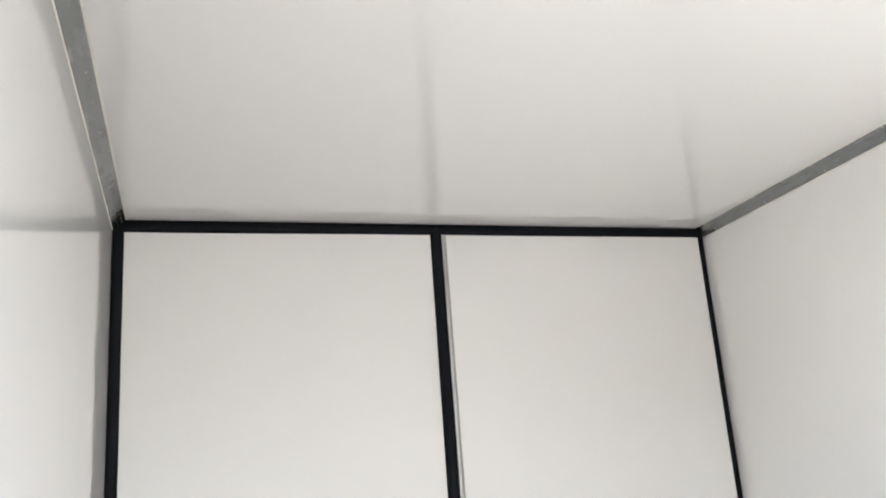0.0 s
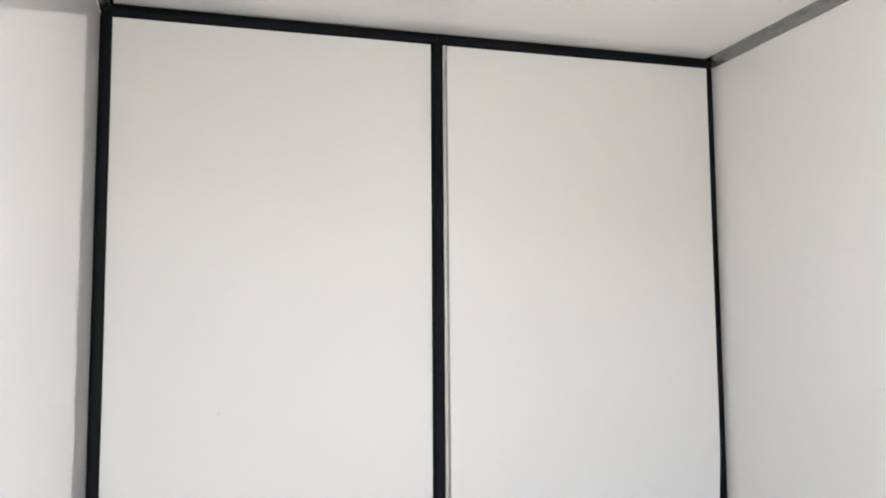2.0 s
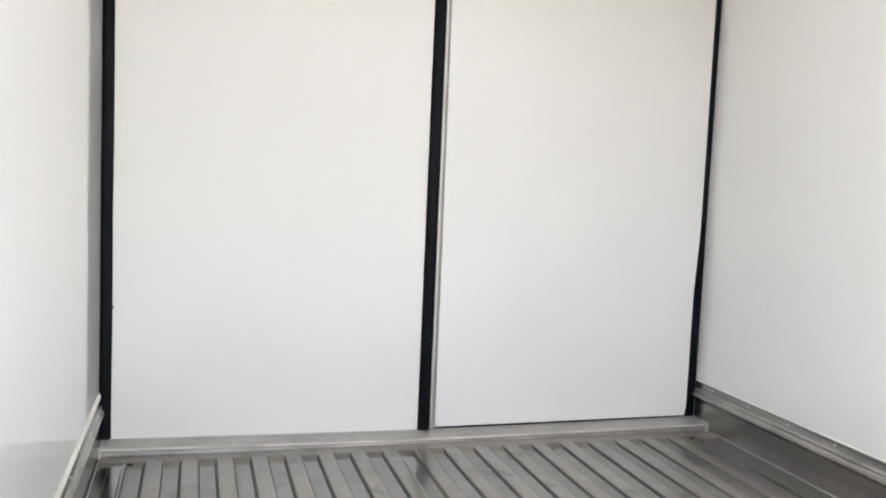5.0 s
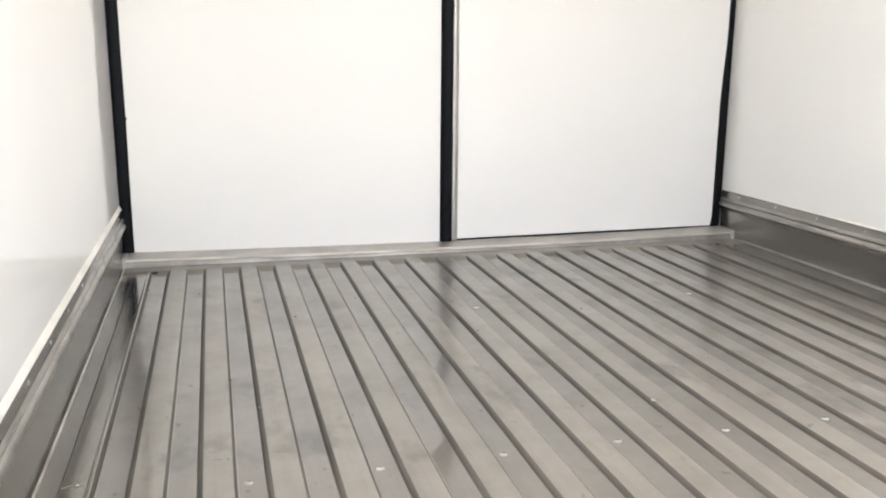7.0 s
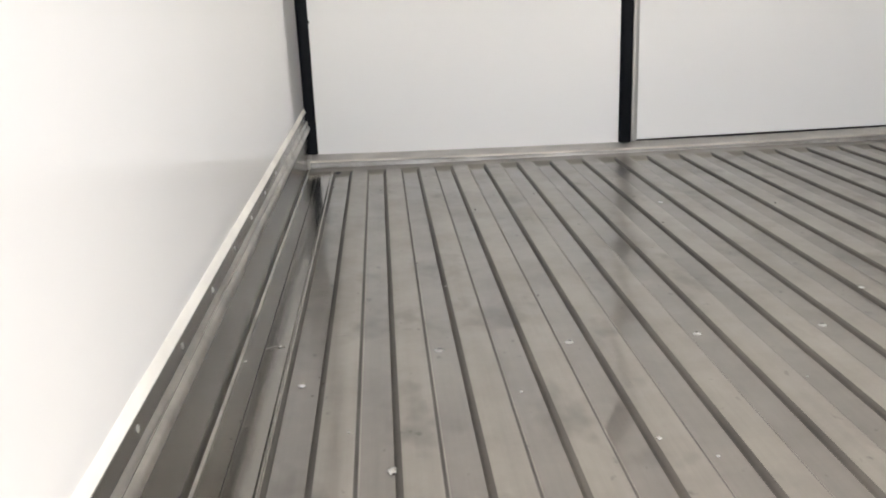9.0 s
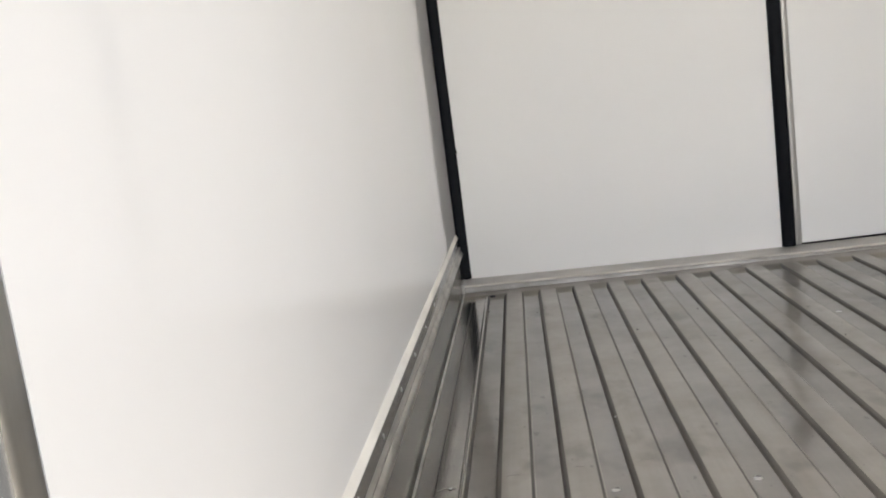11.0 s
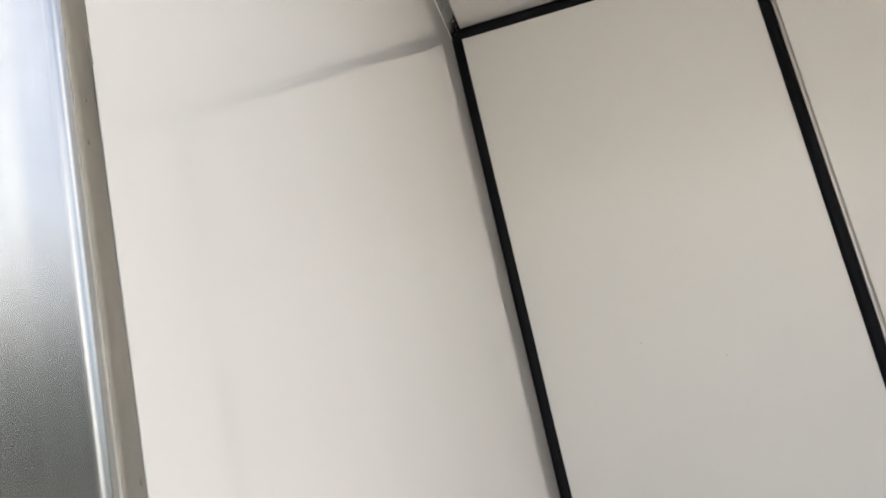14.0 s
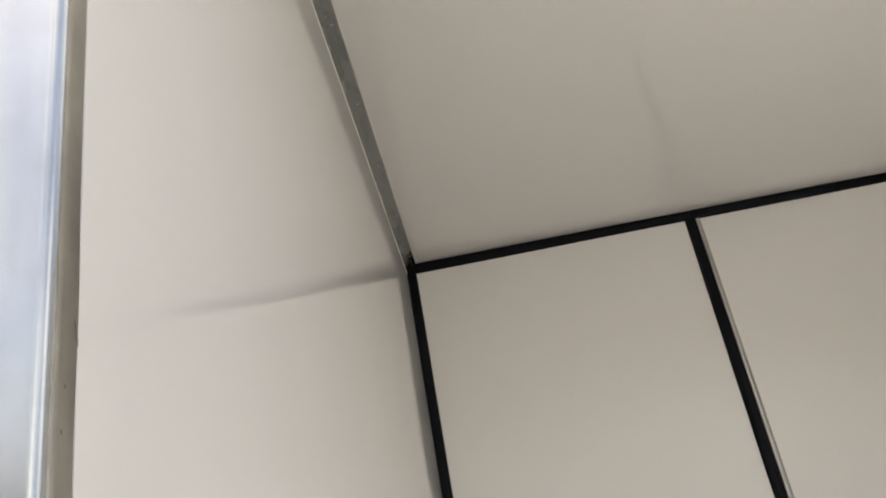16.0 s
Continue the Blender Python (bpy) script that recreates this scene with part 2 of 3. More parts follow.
for k in range(121):
    a = radians(-90 - 190 * k / 120)
    r = 42 + 3 * noise.noise((k * 0.21, 0.0, 4.0))
    # low stretches let sky light into the body, high ones hold it back
    gap = max(0.0, min(1.0, (-a - radians(190)) / radians(9))) * max(0.0, min(1.0, (radians(244) + a) / radians(12)))
    left = max(0.0, min(1.0, (radians(150) + a) / radians(14)))
    top = 3.2 - 1.6 * left + 9.0 * (1 - gap) * (1 - left) + 7.0 * max(0.0, min(1.0, (-a - radians(236)) / radians(20))) + 1.5 * noise.noise((k * 0.13, 1.0, 0.0)) + 1.2 * noise.noise((k * 0.9, 2.0, 0.0))
    rows.append([bm.verts.new((math.sin(a) * (r + d), math.cos(a) * (r + d), GROUND + z)) for d, z in ((0, -0.1), (-0.8, top * 0.35), (0.3, top * 0.75), (1.5, top), (4.0, top * 0.8), (5.0, -0.1))])
for r0, r1 in zip(rows, rows[1:]):
    for i in range(5):
        bm.faces.new((r0[i], r0[i + 1], r1[i + 1], r1[i]))
backdrop = part("backdrop", bm, BELT_DARK)
tagged(backdrop, "dark far belt of trees, added unseen to shape the light", "tree belt", kind="structure")

underframe = part("underframe", boxed((-0.02, -2.1, GROUND), (W + 0.02, 0.05, -0.12)), SHELL)
tagged(underframe, "plain closed underframe carrying the insulated body", "underframe", kind="structure")

wall_left = part("wall_left", boxed((-0.07, BACK, -0.11), (0, 0.06, H)), WALL)
tagged(wall_left, "glossy white glass-fibre side wall, clean", "wall", kind="structure")
wall_right = part("wall_right", boxed((W, BACK, -0.11), (W + 0.07, 0.06, H)), WALL)
tagged(wall_right, "glossy white glass-fibre side wall, clean", "wall", kind="structure")
ceiling = part("ceiling", boxed((-0.07, BACK, H), (W + 0.07, 0.06, H + 0.07)), WALL)
tagged(ceiling, "glossy white glass-fibre ceiling sheet", "ceiling", kind="structure")

# floor: a pan with raised ribs; margins and a land at the doors on the level of the ribs
floor = empty("floor")
tagged(floor, "ribbed grey aluminium floor, scuffed and dusty", "floor", kind="structure")
part("floor_pan", boxed((0.0, BACK, -0.115), (W, 0.05, ZC)), FLOORMETAL, floor)
# each channel bottom is drawn very slightly hollow
LAND = -0.128     # where the channels run out towards the sill
RUN = 0.050       # length of their rounded end ramps
hollow = None
for k in range(19):
    if hollow is None:
        x0, x1 = CH_A + 0.0005, CH_B - 0.0005
        prof = [(x0, -0.002)] + [(x0 + (x1 - x0) * i / 6, 0.0007 - 0.0001 * (1 - (2 * i / 6 - 1) ** 2)) for i in range(7)] + [(x1, -0.002)]
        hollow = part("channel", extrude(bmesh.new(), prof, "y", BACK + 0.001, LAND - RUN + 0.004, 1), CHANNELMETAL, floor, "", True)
        ob = hollow
    else:
        ob = new("channel", hollow.data)
        ob.parent = floor
    ob.location = (CH0 + PITCH * k, 0, ZC)
# the land before the sill, with the soft ramps in which the channels end
ramp_line = [(LAND - RUN * i / 8, ZR - 0.0006 - (ZR - ZC - 0.0006 - 0.0002) * (0.5 - 0.5 * math.cos(math.pi * i / 8))) for i in range(9)]
bm = bmesh.new()
extrude(bm, [(0.03, ZC - 0.004), (0.03, ZR - 0.0006)] + ramp_line + [(LAND - RUN, ZC - 0.004)], "x", 0.0, W)
bmesh.ops.recalc_face_normals(bm, faces=bm.faces)
# ramp faces take the tan tone with the shade in it
for f in bm.faces:
    if f.normal.y < -0.03 and f.calc_center_median().z > ZC - 0.001:
        f.material_index = 1
part("land", bm, [FLOORMETAL, SILT_SHADE], floor, "", True)


def margin(x0, fold, edge):
    """Flat glossy strip beside the kick plate with one fine groove, and a low lip at the first channel."""
    bm = bmesh.new()
    side = 1 if edge > x0 else -1
    prof = [(x0, ZC - 0.003), (x0, ZR - 0.0032), (fold - side * 0.0014, ZR - 0.0032), (fold - side * 0.0008, ZR - 0.0044), (fold + side * 0.0002, ZR - 0.0044), (fold + side * 0.0008, ZR - 0.0028),
            (edge - side * 0.0085, ZR - 0.0026), (edge - side * 0.0070, ZR - 0.0004), (edge - side * 0.0055, ZR), (edge - side * 0.0012, ZR), (edge, ZR - 0.0006), (edge + side * 0.0040, ZC - 0.0005), (edge + side * 0.0040, ZC - 0.003)]
    extrude(bm, prof, "y", BACK, LAND)
    bmesh.ops.recalc_face_normals(bm, faces=bm.faces)
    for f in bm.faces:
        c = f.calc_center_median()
        # groove and lip side take the painted shade tone
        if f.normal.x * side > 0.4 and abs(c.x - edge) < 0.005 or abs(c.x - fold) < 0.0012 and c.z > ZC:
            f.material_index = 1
    return part("margin", bm, [MARGIN, FOLD_SHADE], floor, "", True)


margin(0.0, 0.038, CH0)
margin(W, W - 0.038, CH0 + 18 * PITCH + CHW)


# ---- double doors at the far end, closed ----
def turned(profile):
    return [(W - u, w) for u, w in profile]


def sag(x):
    """The sill hangs a little towards the middle of the body."""
    return 0.0028 - 0.0082 * (1 - ((x - 0.9) / 0.9) ** 2)


def leaf(x0, x1, y0, foot, door):
    """A door leaf whose foot follows the sill at both its corners."""
    bm = boxed((x0, y0, 0.0), (x1, 0.055, ZT + 0.012), 0.002)
    for v in bm.verts:
        if v.co.z < 0.1:
            v.co.z += foot[0] + (foot[1] - foot[0]) * (v.co.x - x0) / (x1 - x0)
    return part("leaf", bm, DOORSKIN, door)


door_1 = empty("door_1")
tagged(door_1, "closed white flush door leaf with black rubber seals", "door", kind="structure")
leaf(XA - 0.012, XC1 + 0.012, 0.0, (sag(XA) - 0.003, sag(XC1) - 0.003), door_1)
SEAL_L = [(0.0005, 0.03), (0.0005, -0.006), (0.004, -0.011), (0.010, -0.013), (XA - 0.009, -0.012), (XA - 0.003, -0.008), (XA, -0.001), (XA, 0.03)]


def seal_wobble(s, u, w):
    k = noise.noise((s * 3.1, u * 0.5, 7.3))
    return (0.0012 * k if u > 0.012 else 0.0, 0.0)


part("hinge_seal", extrude(bmesh.new(), SEAL_L, "z", sag(0.0), H - 0.002, 24, seal_wobble), RUBBER, door_1, "black rubber bulb seal", True)
MID = (XC1 + XC2) / 2


def meeting_wobble(s, u, w):
    """The meeting edges spread a little towards the foot."""
    k = 1 - s / ZT
    return (-0.0022 * k if u < MID else 0.0, 0.0)


SEAL_C = [(XC1, 0.02), (XC1, -0.002), (XC1 + 0.003, -0.009), (XC1 + 0.009, -0.013), (XC2 - 0.008, -0.0135), (XC2 - 0.002, -0.011), (XC2 - 0.0005, 0.02)]
part("meeting_seal", extrude(bmesh.new(), SEAL_C, "z", sag(MID), ZT + 0.004, 20, meeting_wobble), RUBBER, door_1, "black rubber bulb seal", True)
SEAL_T = [(0.03, ZT), (-0.002, ZT), (-0.008, ZT + 0.003), (-0.0125, ZT + 0.009), (-0.0125, H - 0.012), (-0.009, H - 0.004), (-0.004, H - 0.001), (0.03, H - 0.001)]


def top_wobble(s, u, w):
    """The lower edge of the top seal runs slightly up across the body."""
    k = noise.noise((s * 2.3, 3.7, 1.1))
    return (0.0, 0.0012 * k - 0.0025 + 0.0038 * s / W if w < H - 0.02 else 0.0)


part("top_seal", extrude(bmesh.new(), SEAL_T, "x", 0.012, MID, 16, top_wobble), RUBBER, door_1, "black rubber bulb seal", True)

door_2 = empty("door_2")
tagged(door_2, "closed white flush door leaf with metal meeting edge", "door", kind="structure")
leaf(XC2 + 0.004, XB + 0.012, 0.001, (sag(XC2) + 0.0035, sag(XB) + 0.0028), door_2)
SEAL_R = [(W - 0.0005, 0.03), (W - 0.0005, 0.008), (W - 0.006, 0.002), (XB + 0.008, -0.002), (XB + 0.003, -0.003), (XB, -0.001), (XB, 0.03)]


def right_wobble(s, u, w):
    """The seal is squeezed wider towards its foot."""
    k = max(0.0, min(1.0, (0.62 - s) / 0.25))
    k = k * k * (3 - 2 * k) * 0.010 + (0.005 if s < 0.03 else 0.0)
    return (-k if u < XB + 0.001 else -0.5 * k if u < XB + 0.009 else 0.0, 0.0)


part("hinge_seal", extrude(bmesh.new(), SEAL_R, "z", sag(W), H - 0.002, 60, right_wobble), RUBBER, door_2, "black rubber bulb seal", True)
part("top_seal", extrude(bmesh.new(), [(a - 0.0008 if a < 0 else a, b + 0.001 if b < ZT + 0.001 else b) for a, b in SEAL_T], "x", MID + 0.0005, W - 0.012, 16, top_wobble), RUBBER, door_2, "black rubber bulb seal", True)
part("bottom_seal", extrude(bmesh.new(), [(0.004, -0.0005), (0.004, 0.0036), (0.03, 0.0036), (0.03, -0.0005)], "x", XC3 + 0.003, XB, 12, lambda s, u, w: (0.0, sag(s) - (0.0006 if w > 0 else 0.0))), RUBBER, door_2, "thin black rubber sweep")
STRIP_P = [(XC2, 0.012), (XC2, -0.006), (XC2 + 0.001, -0.0072), (XC2 + 0.0085, -0.0072), (XC2 + 0.0095, -0.0062), (XC2 + 0.0105, -0.0055), (XC3 - 0.0008, -0.0050), (XC3, -0.0042), (XC3, 0.012)]
part("meeting_edge", extrude(bmesh.new(), STRIP_P, "z", sag(XC2) + 0.002, ZT - 0.001, 8, lambda s, u, w: (0.0032 * (1 - s / ZT) - 0.0008 if u > XC3 - 0.001 else 0.0, 0.0)), STRIP, door_2, "bright aluminium edge strip", True)
# a torn tag of rubber on the hinge seal
bm = bmesh.new()
bmesh.ops.create_icosphere(bm, subdivisions=1, radius=0.004, matrix=Matrix.Translation((XA + 0.001, -0.002, 0.357)) @ Matrix.Diagonal((0.7, 0.7, 1.2, 1)))
part("torn_tag", bm, RUBBER, door_1)

# tiny scuff specks on the leaf
for x, z, size in ((0.31, 0.742, 0.0011), (0.318, 0.731, 0.0008), (0.52, 0.66, 0.0007)):
    bm = bmesh.new()
    bmesh.ops.create_uvsphere(bm, u_segments=8, v_segments=4, radius=1.0, matrix=Matrix.Translation((x, -0.0001, z)) @ Matrix.Diagonal((size, 0.0004, size * 1.5, 1)))
    part("speck", bm, DULL, door_1, "tiny grey scuff")

# ---- sill at the doors ----
sill = empty("door_sill")
tagged(sill, "worn aluminium door sill along the foot of the doors", "sill", kind="structure")
SILL_P = [(0.03, -0.04), (0.03, -0.0015), (-0.002, -0.0008), (-0.012, -0.0012), (-0.0765, -0.0046), (-0.0765, -0.012), (-0.0800, ZR + 0.0010), (-0.0815, ZR + 0.0002), (-0.0815, -0.04)]
bm = extrude(bmesh.new(), SILL_P, "x", 0.012, W - 0.012, 24, lambda s, u, w: (0.0, sag(s) if w > -0.03 else 0.0))
bmesh.ops.recalc_face_normals(bm, faces=bm.faces)
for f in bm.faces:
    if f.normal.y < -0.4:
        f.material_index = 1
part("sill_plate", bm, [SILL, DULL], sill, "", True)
NOSE_P = [(-0.0760, -0.0040)] + [(-0.0760 + u, z) for u, z in arc(0.0, -0.0070, 0.0032, 90, 200, 6)] + [(-0.0760, -0.0105)]
part("sill_nose", extrude(bmesh.new(), NOSE_P, "x", 0.0135, W - 0.0135, 24, lambda s, u, w: (0.0, sag(s))), NOSE, sill, "worn nose of the sill with its highlight painted in", True)
for x0, x1 in ((0.004, 0.0135), (W - 0.0135, W - 0.004)):
    part("sealant", boxed((x0, -0.088, ZR - 0.004), (x1, 0.0, 0.004), 0.003), SILL, sill, "smeared clear sealant at the sill end")

# ---- kick plates along the side walls ----
KICK_P = [(0, 0.1195), (0.0045, 0.1195), (0.0060, 0.1182), (0.0062, 0.0985), (0.0072, 0.0968), (0.0092, 0.0945), (0.0099, 0.0920), (0.0095, 0.0896), (0.0080, 0.0880), (0.0070, 0.0868), (0.0082, 0.0856),
          (0.0112, 0.0836), (0.0132, 0.0808), (0.0140, 0.0772), (0.0138, 0.0730), (0.0124, 0.0692), (0.0098, 0.0660), (0.0074, 0.0636), (0.0062, 0.0600), (0.0056, 0.050), (0.0048, 0.036), (0.0045, 0.024), (0.0046, 0.010), (0.0049, -0.004), (0.0053, -0.0150),
          (0.0060, -0.0205), (0.0075, -0.0226), (0.0100, -0.0228), (0.0103, -0.0240), (0.0103, -0.030), (0, -0.030)]


def kick(side):
    top = 0.1195 if side == 0 else 0.1180
    prof = [(u if side == 0 or z > -0.02 else min(u, 0.0080), z + (top - 0.1195) if z > 0.055 else z) for u, z in KICK_P]
    bead = [(0, top + 0.011), (0.002, top + 0.0095), (0.0062, top + 0.0008), (0.0058, top + 0.0002), (0, top + 0.0002)] if side == 0 else [(0, top + 0.004), (0.0015, top + 0.003), (0.0035, top + 0.0002), (0, top + 0.0002)]
    if side:
        prof, bead = turned(prof), turned(bead)
    thing = empty("kick_plate")
    tagged(thing, "dull grey aluminium kick plate riveted along the wall foot", "kick plate", "kick plates", "structure")

    def wob(s, u, z):
        k = noise.noise((s * 2.0, side * 5.0, z * 6.0))
        return (0.00015 * k * (1 if side == 0 else -1) if 0.0 < z < 0.06 else 0.0, 0.0)

    bm = extrude(bmesh.new(), prof, "y", BACK, -0.002, 40, wob)
    # both ridges take the lighter tone, the crease between them does not
    for f in bm.faces:
        if 0.0715 < f.calc_center_median().z < 0.0985 and abs(f.calc_center_median().z - 0.0868) > 0.0012:
            f.material_index = 1
    part("plate", bm, [KICK, RUBBED_LIT], thing, "", True)
    part("sealant", extrude(bmesh.new(), bead, "y", BACK, -0.002, 60, lambda s, u, z: (0, 0.0012 * noise.noise((s * 9, 2.2, side)) if z > top + 0.002 else 0)), SEALANT, thing, "white sealant bead", True)
    if side == 0:
        # the rubbed edge of the foot flange
        edge = [(0.0090, -0.0212), (0.0094, -0.0200), (0.0106, -0.0197), (0.0114, -0.0206), (0.0114, -0.0250), (0.0090, -0.0250)]
        part("foot_edge", extrude(bmesh.new(), edge, "y", BACK, -0.09, 50, lambda s, u, z: (0.0006 * noise.noise((s * 6, 4.0, 0)), 0.0007 * noise.noise((s * 14, 1.0, 3.0)))), WORN, thing, "rubbed bright foot edge", True)
    x = 0.0066 if side == 0 else W - 0.0066
    step = 0.167 if side == 0 else 0.18
    y = -0.10
    proto = None
    while y > BACK + 0.05:
        jy = y + 0.006 * noise.noise((y * 7, 1.0, side))
        if proto is None:
            bm = bmesh.new()
            bmesh.ops.create_uvsphere(bm, u_segments=10, v_segments=6, radius=1.0, matrix=Matrix.Diagonal((0.0012, 0.0034, 0.0034, 1)))
            proto = part("rivet", bm, RIVETM, thing, "", True)
            ob = proto
        else:
            ob = new("rivet", proto.data)
            ob.parent = thing
        ob.location = (x, jy, top - 0.010)
        y -= step
    return thing


kick(0)
kick(1)


# ---- grey angle trims between walls and ceiling ----
def angle_trim(side):
    c, d = 0.030, 0.0265      # across the ceiling, down the wall
    prof = [(0, H - d - 0.002), (0.0022, H - d - 0.002), (0.0032, H - d - 0.0005), (c + 0.0005, H - 0.0032), (c + 0.002, H - 0.0022), (c + 0.002, H), (0, H)]
    if side:
        prof = turned(prof)
    thing = empty("angle_trim")
    tagged(thing, "satin grey metal angle trim riveted under the ceiling edge", "trim", "angle trims", "structure")
    part("strip", extrude(bmesh.new(), prof, "y", BACK, 0.0, 1), TRIM, thing)
    lips = [[(0, H - d - 0.0060), (0.0016, H - d - 0.0050), (0.0024, H - d - 0.0021), (0, H - d - 0.0021)], [(c + 0.0021, H), (c + 0.0021, H - 0.0022), (c + 0.0046, H - 0.0014), (c + 0.0056, H)]]
    for k, lip in enumerate(lips):
        lip = turned(lip) if side else lip
        part("sealant", extrude(bmesh.new(), lip, "y", BACK, -0.004, 40, lambda t, u, z: (0.0006 * noise.noise((t * 8, k, side)) if 0.003 < abs(u - (W if side else 0)) else 0, 0)), SEALANT, thing, "thin white sealant line")
    proto = None
    spots = [(-0.085 - 0.265 * k, 0.6) for k in range(8)] if side == 0 else [(-0.08 - 0.255 * k, 0.15) for k in range(8)] + [(-0.06 - 0.255 * k, 0.88) for k in range(8)]
    for y, f in spots:
        if y < BACK + 0.03:
            continue
        u = 0.0022 + c * f
        z = H - d - 0.0012 + d * f
        if proto is None:
            bm = bmesh.new()
            bmesh.ops.create_uvsphere(bm, u_segments=10, v_segments=6, radius=1.0, matrix=Matrix.Diagonal((0.0028, 0.0028, 0.0011, 1)))
            proto = part("rivet", bm, RIVETM, thing, "", True)
            ob = proto
        else:
            ob = new("rivet", proto.data)
            ob.parent = thing
        ob.matrix_local = pose(u if side == 0 else W - u, y, z, 0, 135 if side == 0 else -135, 0)
    return thing


angle_trim(0)
angle_trim(1)

# ---- stainless post of the rear frame beside the opening ----
post = empty("door_post")
tagged(post, "brushed stainless steel door post at the open end", "door post", kind="structure")
POST_P = [(-0.07, -2.079), (-0.0005, -2.0805), (0.0008, -2.083), (0.0008, -2.0965)] + arc(-0.0102, -2.0965, 0.011, 0, -80, 14) + [
    (-0.0130, -2.1081), (-0.020, -2.1096), (-0.032, -2.1113), (-0.048, -2.1129), (-0.068, -2.1142), (-0.090, -2.1150), (-0.1050, -2.1152), (-0.1050, -2.079)]


def post_wobble(s, u, w):
    """The free inner edge is knocked about: it steps towards the yard higher up, with a bulge below the step."""
    if w > -2.09 and u > 0:
        k = max(0.0, min(1.0, (s - 0.81) / 0.10))
        return (0.0, -0.0036 * k * k * (3 - 2 * k) + 0.0012 * math.exp(-((s - 0.785) / 0.03) ** 2) + 0.0009 * noise.noise((s * 5.5, 0.4, 2.0)))
    return (0.0006 * noise.noise((s * 2.5, 8.0, w * 9)), 0.0)


bm = extrude(bmesh.new(), POST_P, "z", -0.11, H + 0.07, 120, post_wobble)
bmesh.ops.recalc_face_normals(bm, faces=bm.faces)
for f in bm.faces:
    if f.normal.x > 0.93:
        f.material_index = 1
part("post_face", bm, [STEEL, RETURN], post, "", True)
# knocks in the post: a gouge at the inner edge and small dark pits
for y, z, a, b in ((-2.0835, 0.772, 0.0012, 0.0075), (-2.0945, 0.720, 0.0009, 0.0016), (-2.0925, 0.742, 0.0007, 0.0012), (-2.0915, 0.515, 0.0009, 0.0022), (-2.0870, 0.565, 0.0008, 0.0018)):
    bm = bmesh.new()
    bmesh.ops.create_uvsphere(bm, u_segments=8, v_segments=6, radius=1.0, matrix=Matrix.Translation((0.0009, y, z)) @ Matrix.Rotation(radians(14), 4, "X") @ Matrix.Diagonal((0.0004, a, b, 1)))
    part("knock", bm, DULL, post, "small dark knock in the metal", True)

# ---- the outer leaf of the open end, swung out; it stands mirrored in the round of the post ----
door_3 = empty("door_3", (W + 0.075, -2.115, 0.0))
tagged(door_3, "grey rear door leaf swung open beside the entrance", "door", kind="structure")
part("leaf", boxed((-0.03, -0.93, -0.10), (0.03, 0.0, H + 0.05), 0.006), LEAFSKIN, door_3)
part("edge_seal", boxed((-0.034, -0.936, -0.10), (0.034, -0.930, H + 0.05), 0.002), RUBBER, door_3, "black rubber edge seal")
for z in (0.15, 0.85, 1.55):
    part("hinge", boxed((-0.012, -0.02, z - 0.05), (0.036, 0.012, z + 0.05), 0.004), DULL, door_3, "grey steel hinge")
door_3.rotation_euler = (0, 0, radians(8))

# ---- floor ribs, drain holes, screws ----
RIBW = PITCH - CHW


def rib_mesh():
    """Raised bar: steep sides with their shade put into the colour, a small plain fillet at the foot and a faintly
    crowned top.
    """
    bm = bmesh.new()
    h, s, t = ZR - ZC, CHW - CH_B, CH_A
    crown = [(x, h - 0.00002 - 0.0010 * max(0.0, (x - 0.024) / 0.0154) ** 2 - 0.0004 * max(0.0, (0.012 - x) / 0.012) ** 2) for x in [RIBW * k / 12 for k in range(13)]]
    prof = [(-s - 0.0040, -0.001), (-s - 0.0040, 0.0002), (-s - 0.0022, 0.0004), (-s - 0.0008, 0.0009), (-s, 0.0018), (-s + 0.0010, h - 0.0024), (-s + 0.0022, h - 0.0015), (-s + 0.0044, h - 0.0009)] + crown + [
            (RIBW + t * 0.35, h - 0.0018), (RIBW + t * 0.7, h - 0.0034), (RIBW + t - 0.0002, 0.0014), (RIBW + t + 0.0012, 0.0008), (RIBW + t + 0.0030, 0.0004), (RIBW + t + 0.0060, 0.0002), (RIBW + t + 0.0060, -0.001)]
    extrude(bm, prof, "y", BACK, LAND - 0.002, 1)
    bmesh.ops.recalc_face_normals(bm, faces=bm.faces)
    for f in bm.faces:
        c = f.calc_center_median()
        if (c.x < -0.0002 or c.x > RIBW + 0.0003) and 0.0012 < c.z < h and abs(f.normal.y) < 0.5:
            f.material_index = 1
    return bm


rib = None
for k in range(18):
    if rib is None:
        rib = part("rib", rib_mesh(), [FLOORMETAL, FOLD_SHADE], floor, "", True)
        ob = rib
    else:
        ob = new("rib", rib.data)
        ob.parent = floor
    ob.location = (CH0 + CHW + PITCH * k, 0, ZC)

for x in (CH0 + 0.0105, CH0 + 18 * PITCH + CH_B - 0.006):
    bm = bmesh.new()
    bmesh.ops.create_cone(bm, cap_ends=True, segments=20, radius1=0.0078, radius2=0.0078, depth=0.001, matrix=Matrix.Translation((x, LAND - 0.017, ZR - 0.0019)) @ Matrix.Rotation(radians(9), 4, "X"))
    part("drain_hole", bm, HOLE, floor, "dark drain hole")

# worn screws in every second channel along one cross line, and a few nearer the doors: a bright rubbed head with a dark
# spot on it
screw = None
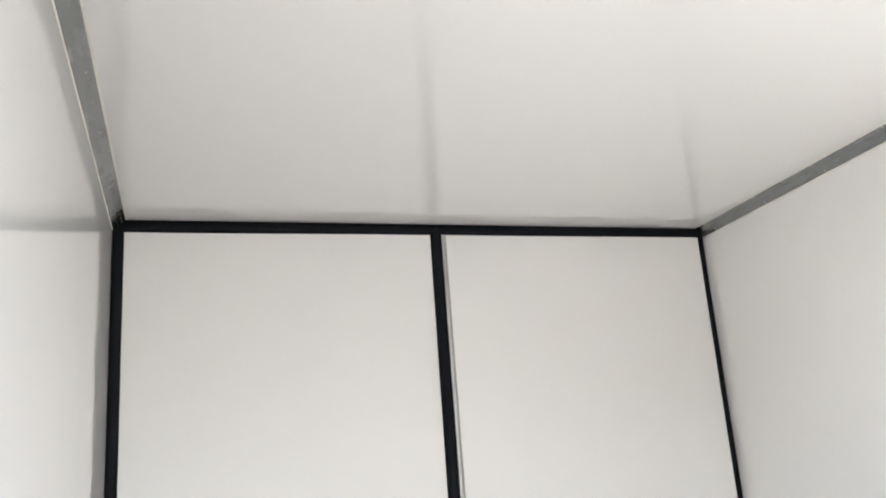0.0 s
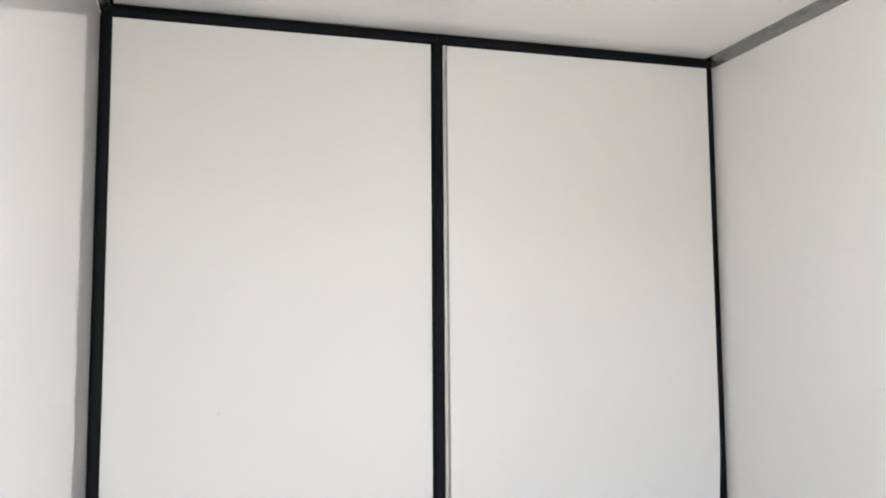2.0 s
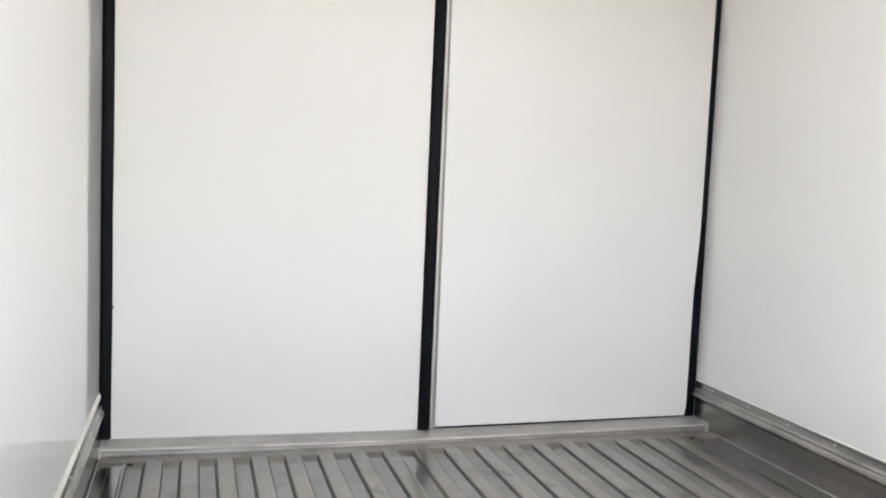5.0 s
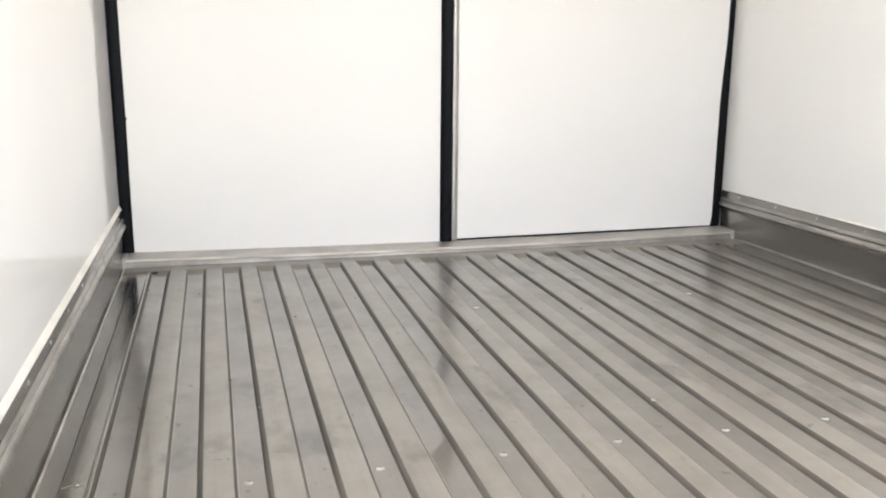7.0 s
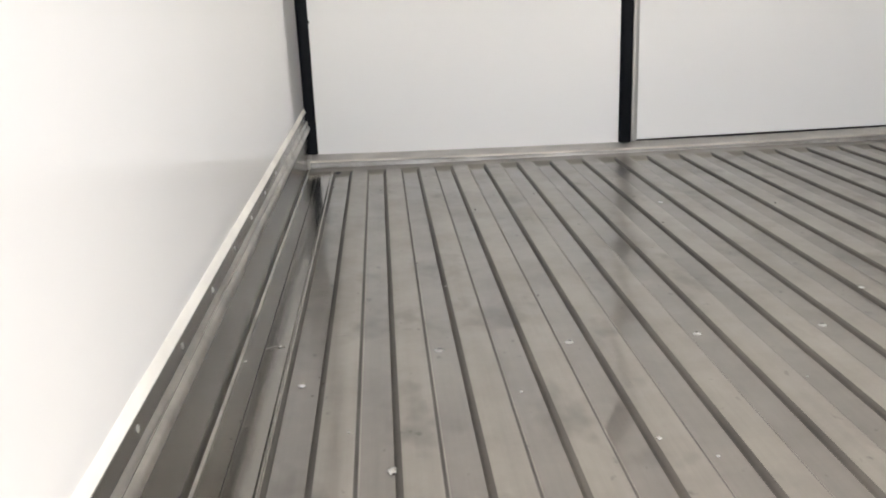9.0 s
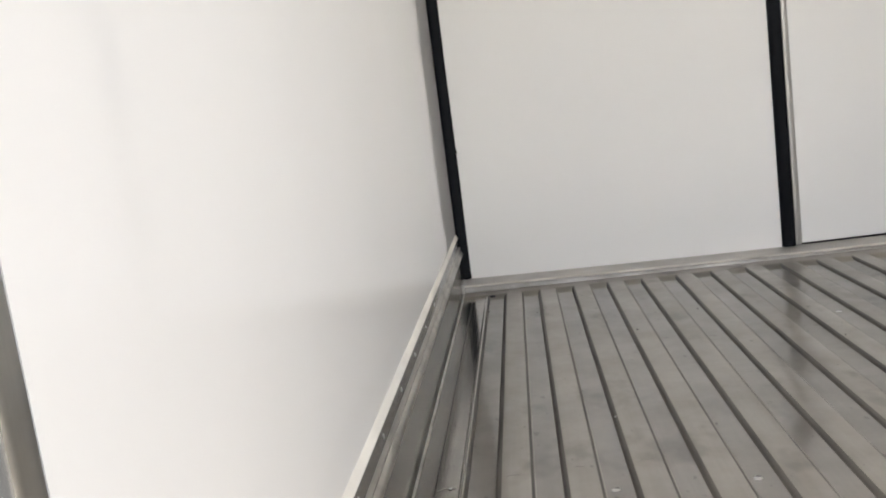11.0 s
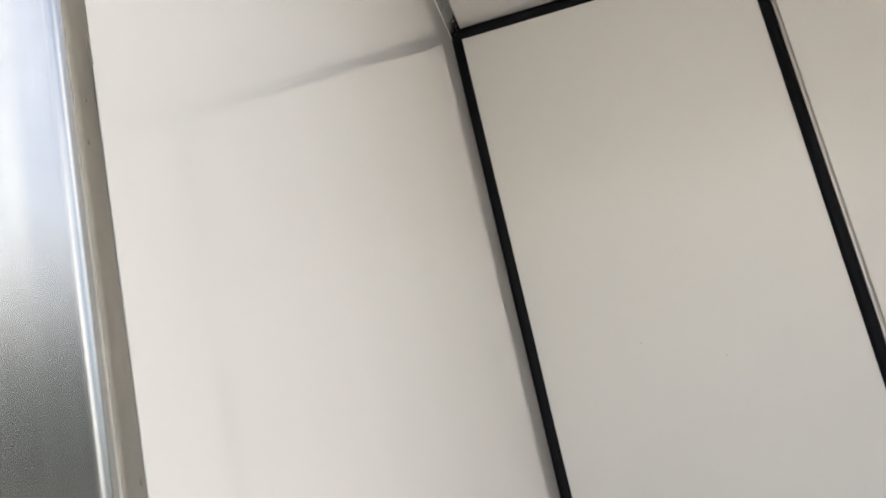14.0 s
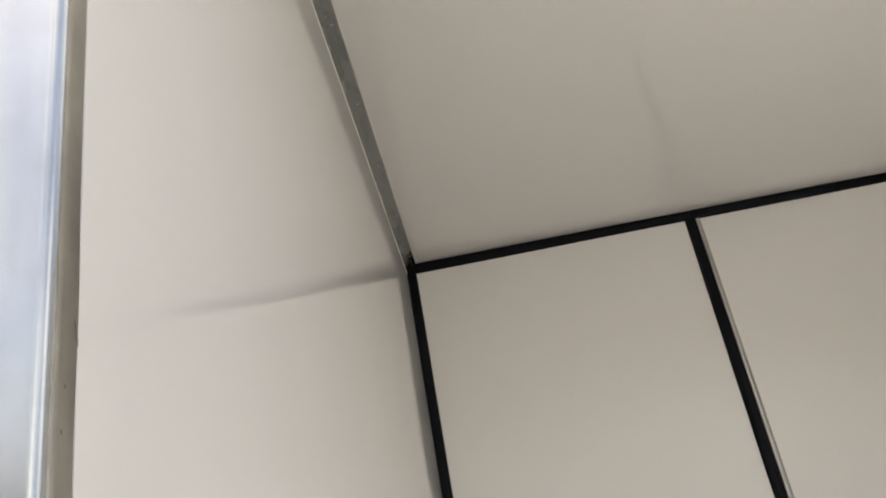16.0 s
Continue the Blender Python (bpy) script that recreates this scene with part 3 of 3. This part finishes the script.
for k in range(2, 19, 2):
    x = CH0 + (CH_A + CH_B) * 0.40 + PITCH * k
    for y in (-1.338, -0.62) if k in (8, 14) else (-1.338,):
        place = (x + 0.002 * noise.noise((k * 1.7, y, 0)), y + 0.004 * noise.noise((k * 2.3, 1, 0)), ZC + 0.0002)
        if screw is None:
            bm = bmesh.new()
            bmesh.ops.create_uvsphere(bm, u_segments=14, v_segments=8, radius=1.0, matrix=Matrix.Diagonal((0.0062, 0.0056, 0.0016, 1)))
            screw = part("screw", bm, RIVETM, floor, "worn bright screw head", True)
            bm = bmesh.new()
            bmesh.ops.create_uvsphere(bm, u_segments=10, v_segments=6, radius=1.0, matrix=Matrix.Translation((0.001, 0.0034, 0.0010)) @ Matrix.Diagonal((0.0030, 0.0022, 0.0007, 1)))
            dark = part("head_spot", bm, HOLE, screw, "dark spot towards the back of the screw head", True)
            ob = screw
        else:
            ob = new("screw", screw.data)
            ob.parent = floor
            tagged(ob, "worn bright screw head")
            mark = new("head_spot", dark.data)
            mark.parent = ob
            tagged(mark, "dark spot towards the back of the screw head")
        ob.location = place


# hairline scratches across the bars along one old load line
for k, (x0, x1, y, z) in enumerate(((0.040, 0.066, -1.300, ZR - 0.0020), (CH0 + CHW + 0.003, CH0 + CHW + 0.037, -1.281, ZR), (CH0 + CHW + PITCH + 0.006, CH0 + CHW + PITCH + 0.024, -1.272, ZR), (CH0 + CHW + PITCH * 2 + 0.003, CH0 + CHW + PITCH * 2 + 0.034, -1.268, ZR))):
    bm = bmesh.new()
    top = []
    for i in range(9):
        x = x0 + (x1 - x0) * i / 8
        dy = 0.008 * noise.noise((x * 40, k, 0)) + 0.002 * math.sin(i * 0.4)
        w = 0.0002 + 0.0003 * math.sin(math.pi * i / 8)
        dz = 0.0004 - (0.0010 * (2 * (x - x0 + 0.004) / RIBW - 1) ** 2 if z == ZR else 0.0)
        top.append((bm.verts.new((x, y + dy - w, z + dz)), bm.verts.new((x, y + dy + w, z + dz)), bm.verts.new((x, y + dy, z + dz - 0.0012))))
    for a, b in zip(top, top[1:]):
        bm.faces.new((a[0], a[1], b[1], b[0]))
        bm.faces.new((a[1], a[2], b[2], b[1]))
        bm.faces.new((a[2], a[0], b[0], b[2]))
    part("scratch", bm, DULL, floor)

# ---- loose litter on the floor: foil flakes, crumbs ----
def flake(x, y, size, seed, level):
    """A small crumpled flake of foil."""
    bm = bmesh.new()
    bmesh.ops.create_icosphere(bm, subdivisions=2, radius=1.0)
    for v in bm.verts:
        n = noise.noise((v.co.x * 1.9 + seed, v.co.y * 1.9, v.co.z * 1.9))
        v.co *= 1.0 + 0.55 * n
        v.co.z *= 0.35
    low = min(v.co.z for v in bm.verts)
    for v in bm.verts:
        v.co.z -= low
        v.co *= size
    ob = part("foil_flake", bm, FOIL)
    ob.matrix_world = pose(x, y, level + 0.0002, 0, 0, seed * 57)
    return tagged(ob, "tiny crumpled silver flake lying on the metal floor", "litter", "flakes on the floor")


def crumb(x, y, size, seed, level):
    bm = bmesh.new()
    bmesh.ops.create_icosphere(bm, subdivisions=1, radius=size)
    for v in bm.verts:
        v.co *= 1.0 + 0.4 * noise.noise((v.co.x * 400 + seed, v.co.y * 400, v.co.z * 400))
        v.co.z = v.co.z * 0.5 + size * 0.4
    ob = part("dirt_crumb", bm, DIRT)
    ob.matrix_world = pose(x, y, level, 0, 0, seed * 31)
    return tagged(ob, "tiny dark crumb of dirt lying on the metal floor", "litter", "crumbs on the floor")


DIRT = plain("dark_dirt", (0.05, 0.045, 0.04), 0.8, 300, 0.5)
CHANNELS = [CH0 + PITCH * k for k in range(19)]


def level_at(x):
    return ZC if any(c + CH_A < x < c + CH_B for c in CHANNELS) else (ZR if CH0 < x < W - CH0 else ZR - 0.0030)


for k, (x, y, size) in enumerate(((0.206, -1.637, 0.0062), (0.097, -1.423, 0.0045), (0.362, -1.477, 0.0022), (0.484, -1.618, 0.003), (0.017, -1.342, 0.0020), (0.058, -1.300, 0.003),
                                  (0.535, -1.650, 0.0022), (0.16, -1.56, 0.0018), (0.30, -1.10, 0.0016), (0.92, -1.22, 0.004), (1.12, -1.05, 0.003), (0.70, -1.50, 0.0018))):
    flake(x, y, size, k * 1.7 + 0.3, level_at(x))
for k, (x, y, size) in enumerate(((0.036, -1.51, 0.0022), (0.045, -1.53, 0.0028), (0.031, -1.55, 0.0015), (0.112, -1.45, 0.0016), (0.125, -1.43, 0.0014), (0.118, -1.40, 0.0016), (0.083, -0.30, 0.003),
                                  (0.20, -0.36, 0.002), (0.40, -0.62, 0.0022), (0.55, -0.48, 0.0025), (0.26, -0.95, 0.002), (0.75, -0.80, 0.002), (1.02, -0.70, 0.0024), (0.44, -1.15, 0.0018))):
    crumb(x, y, size, k * 2.1, level_at(x))
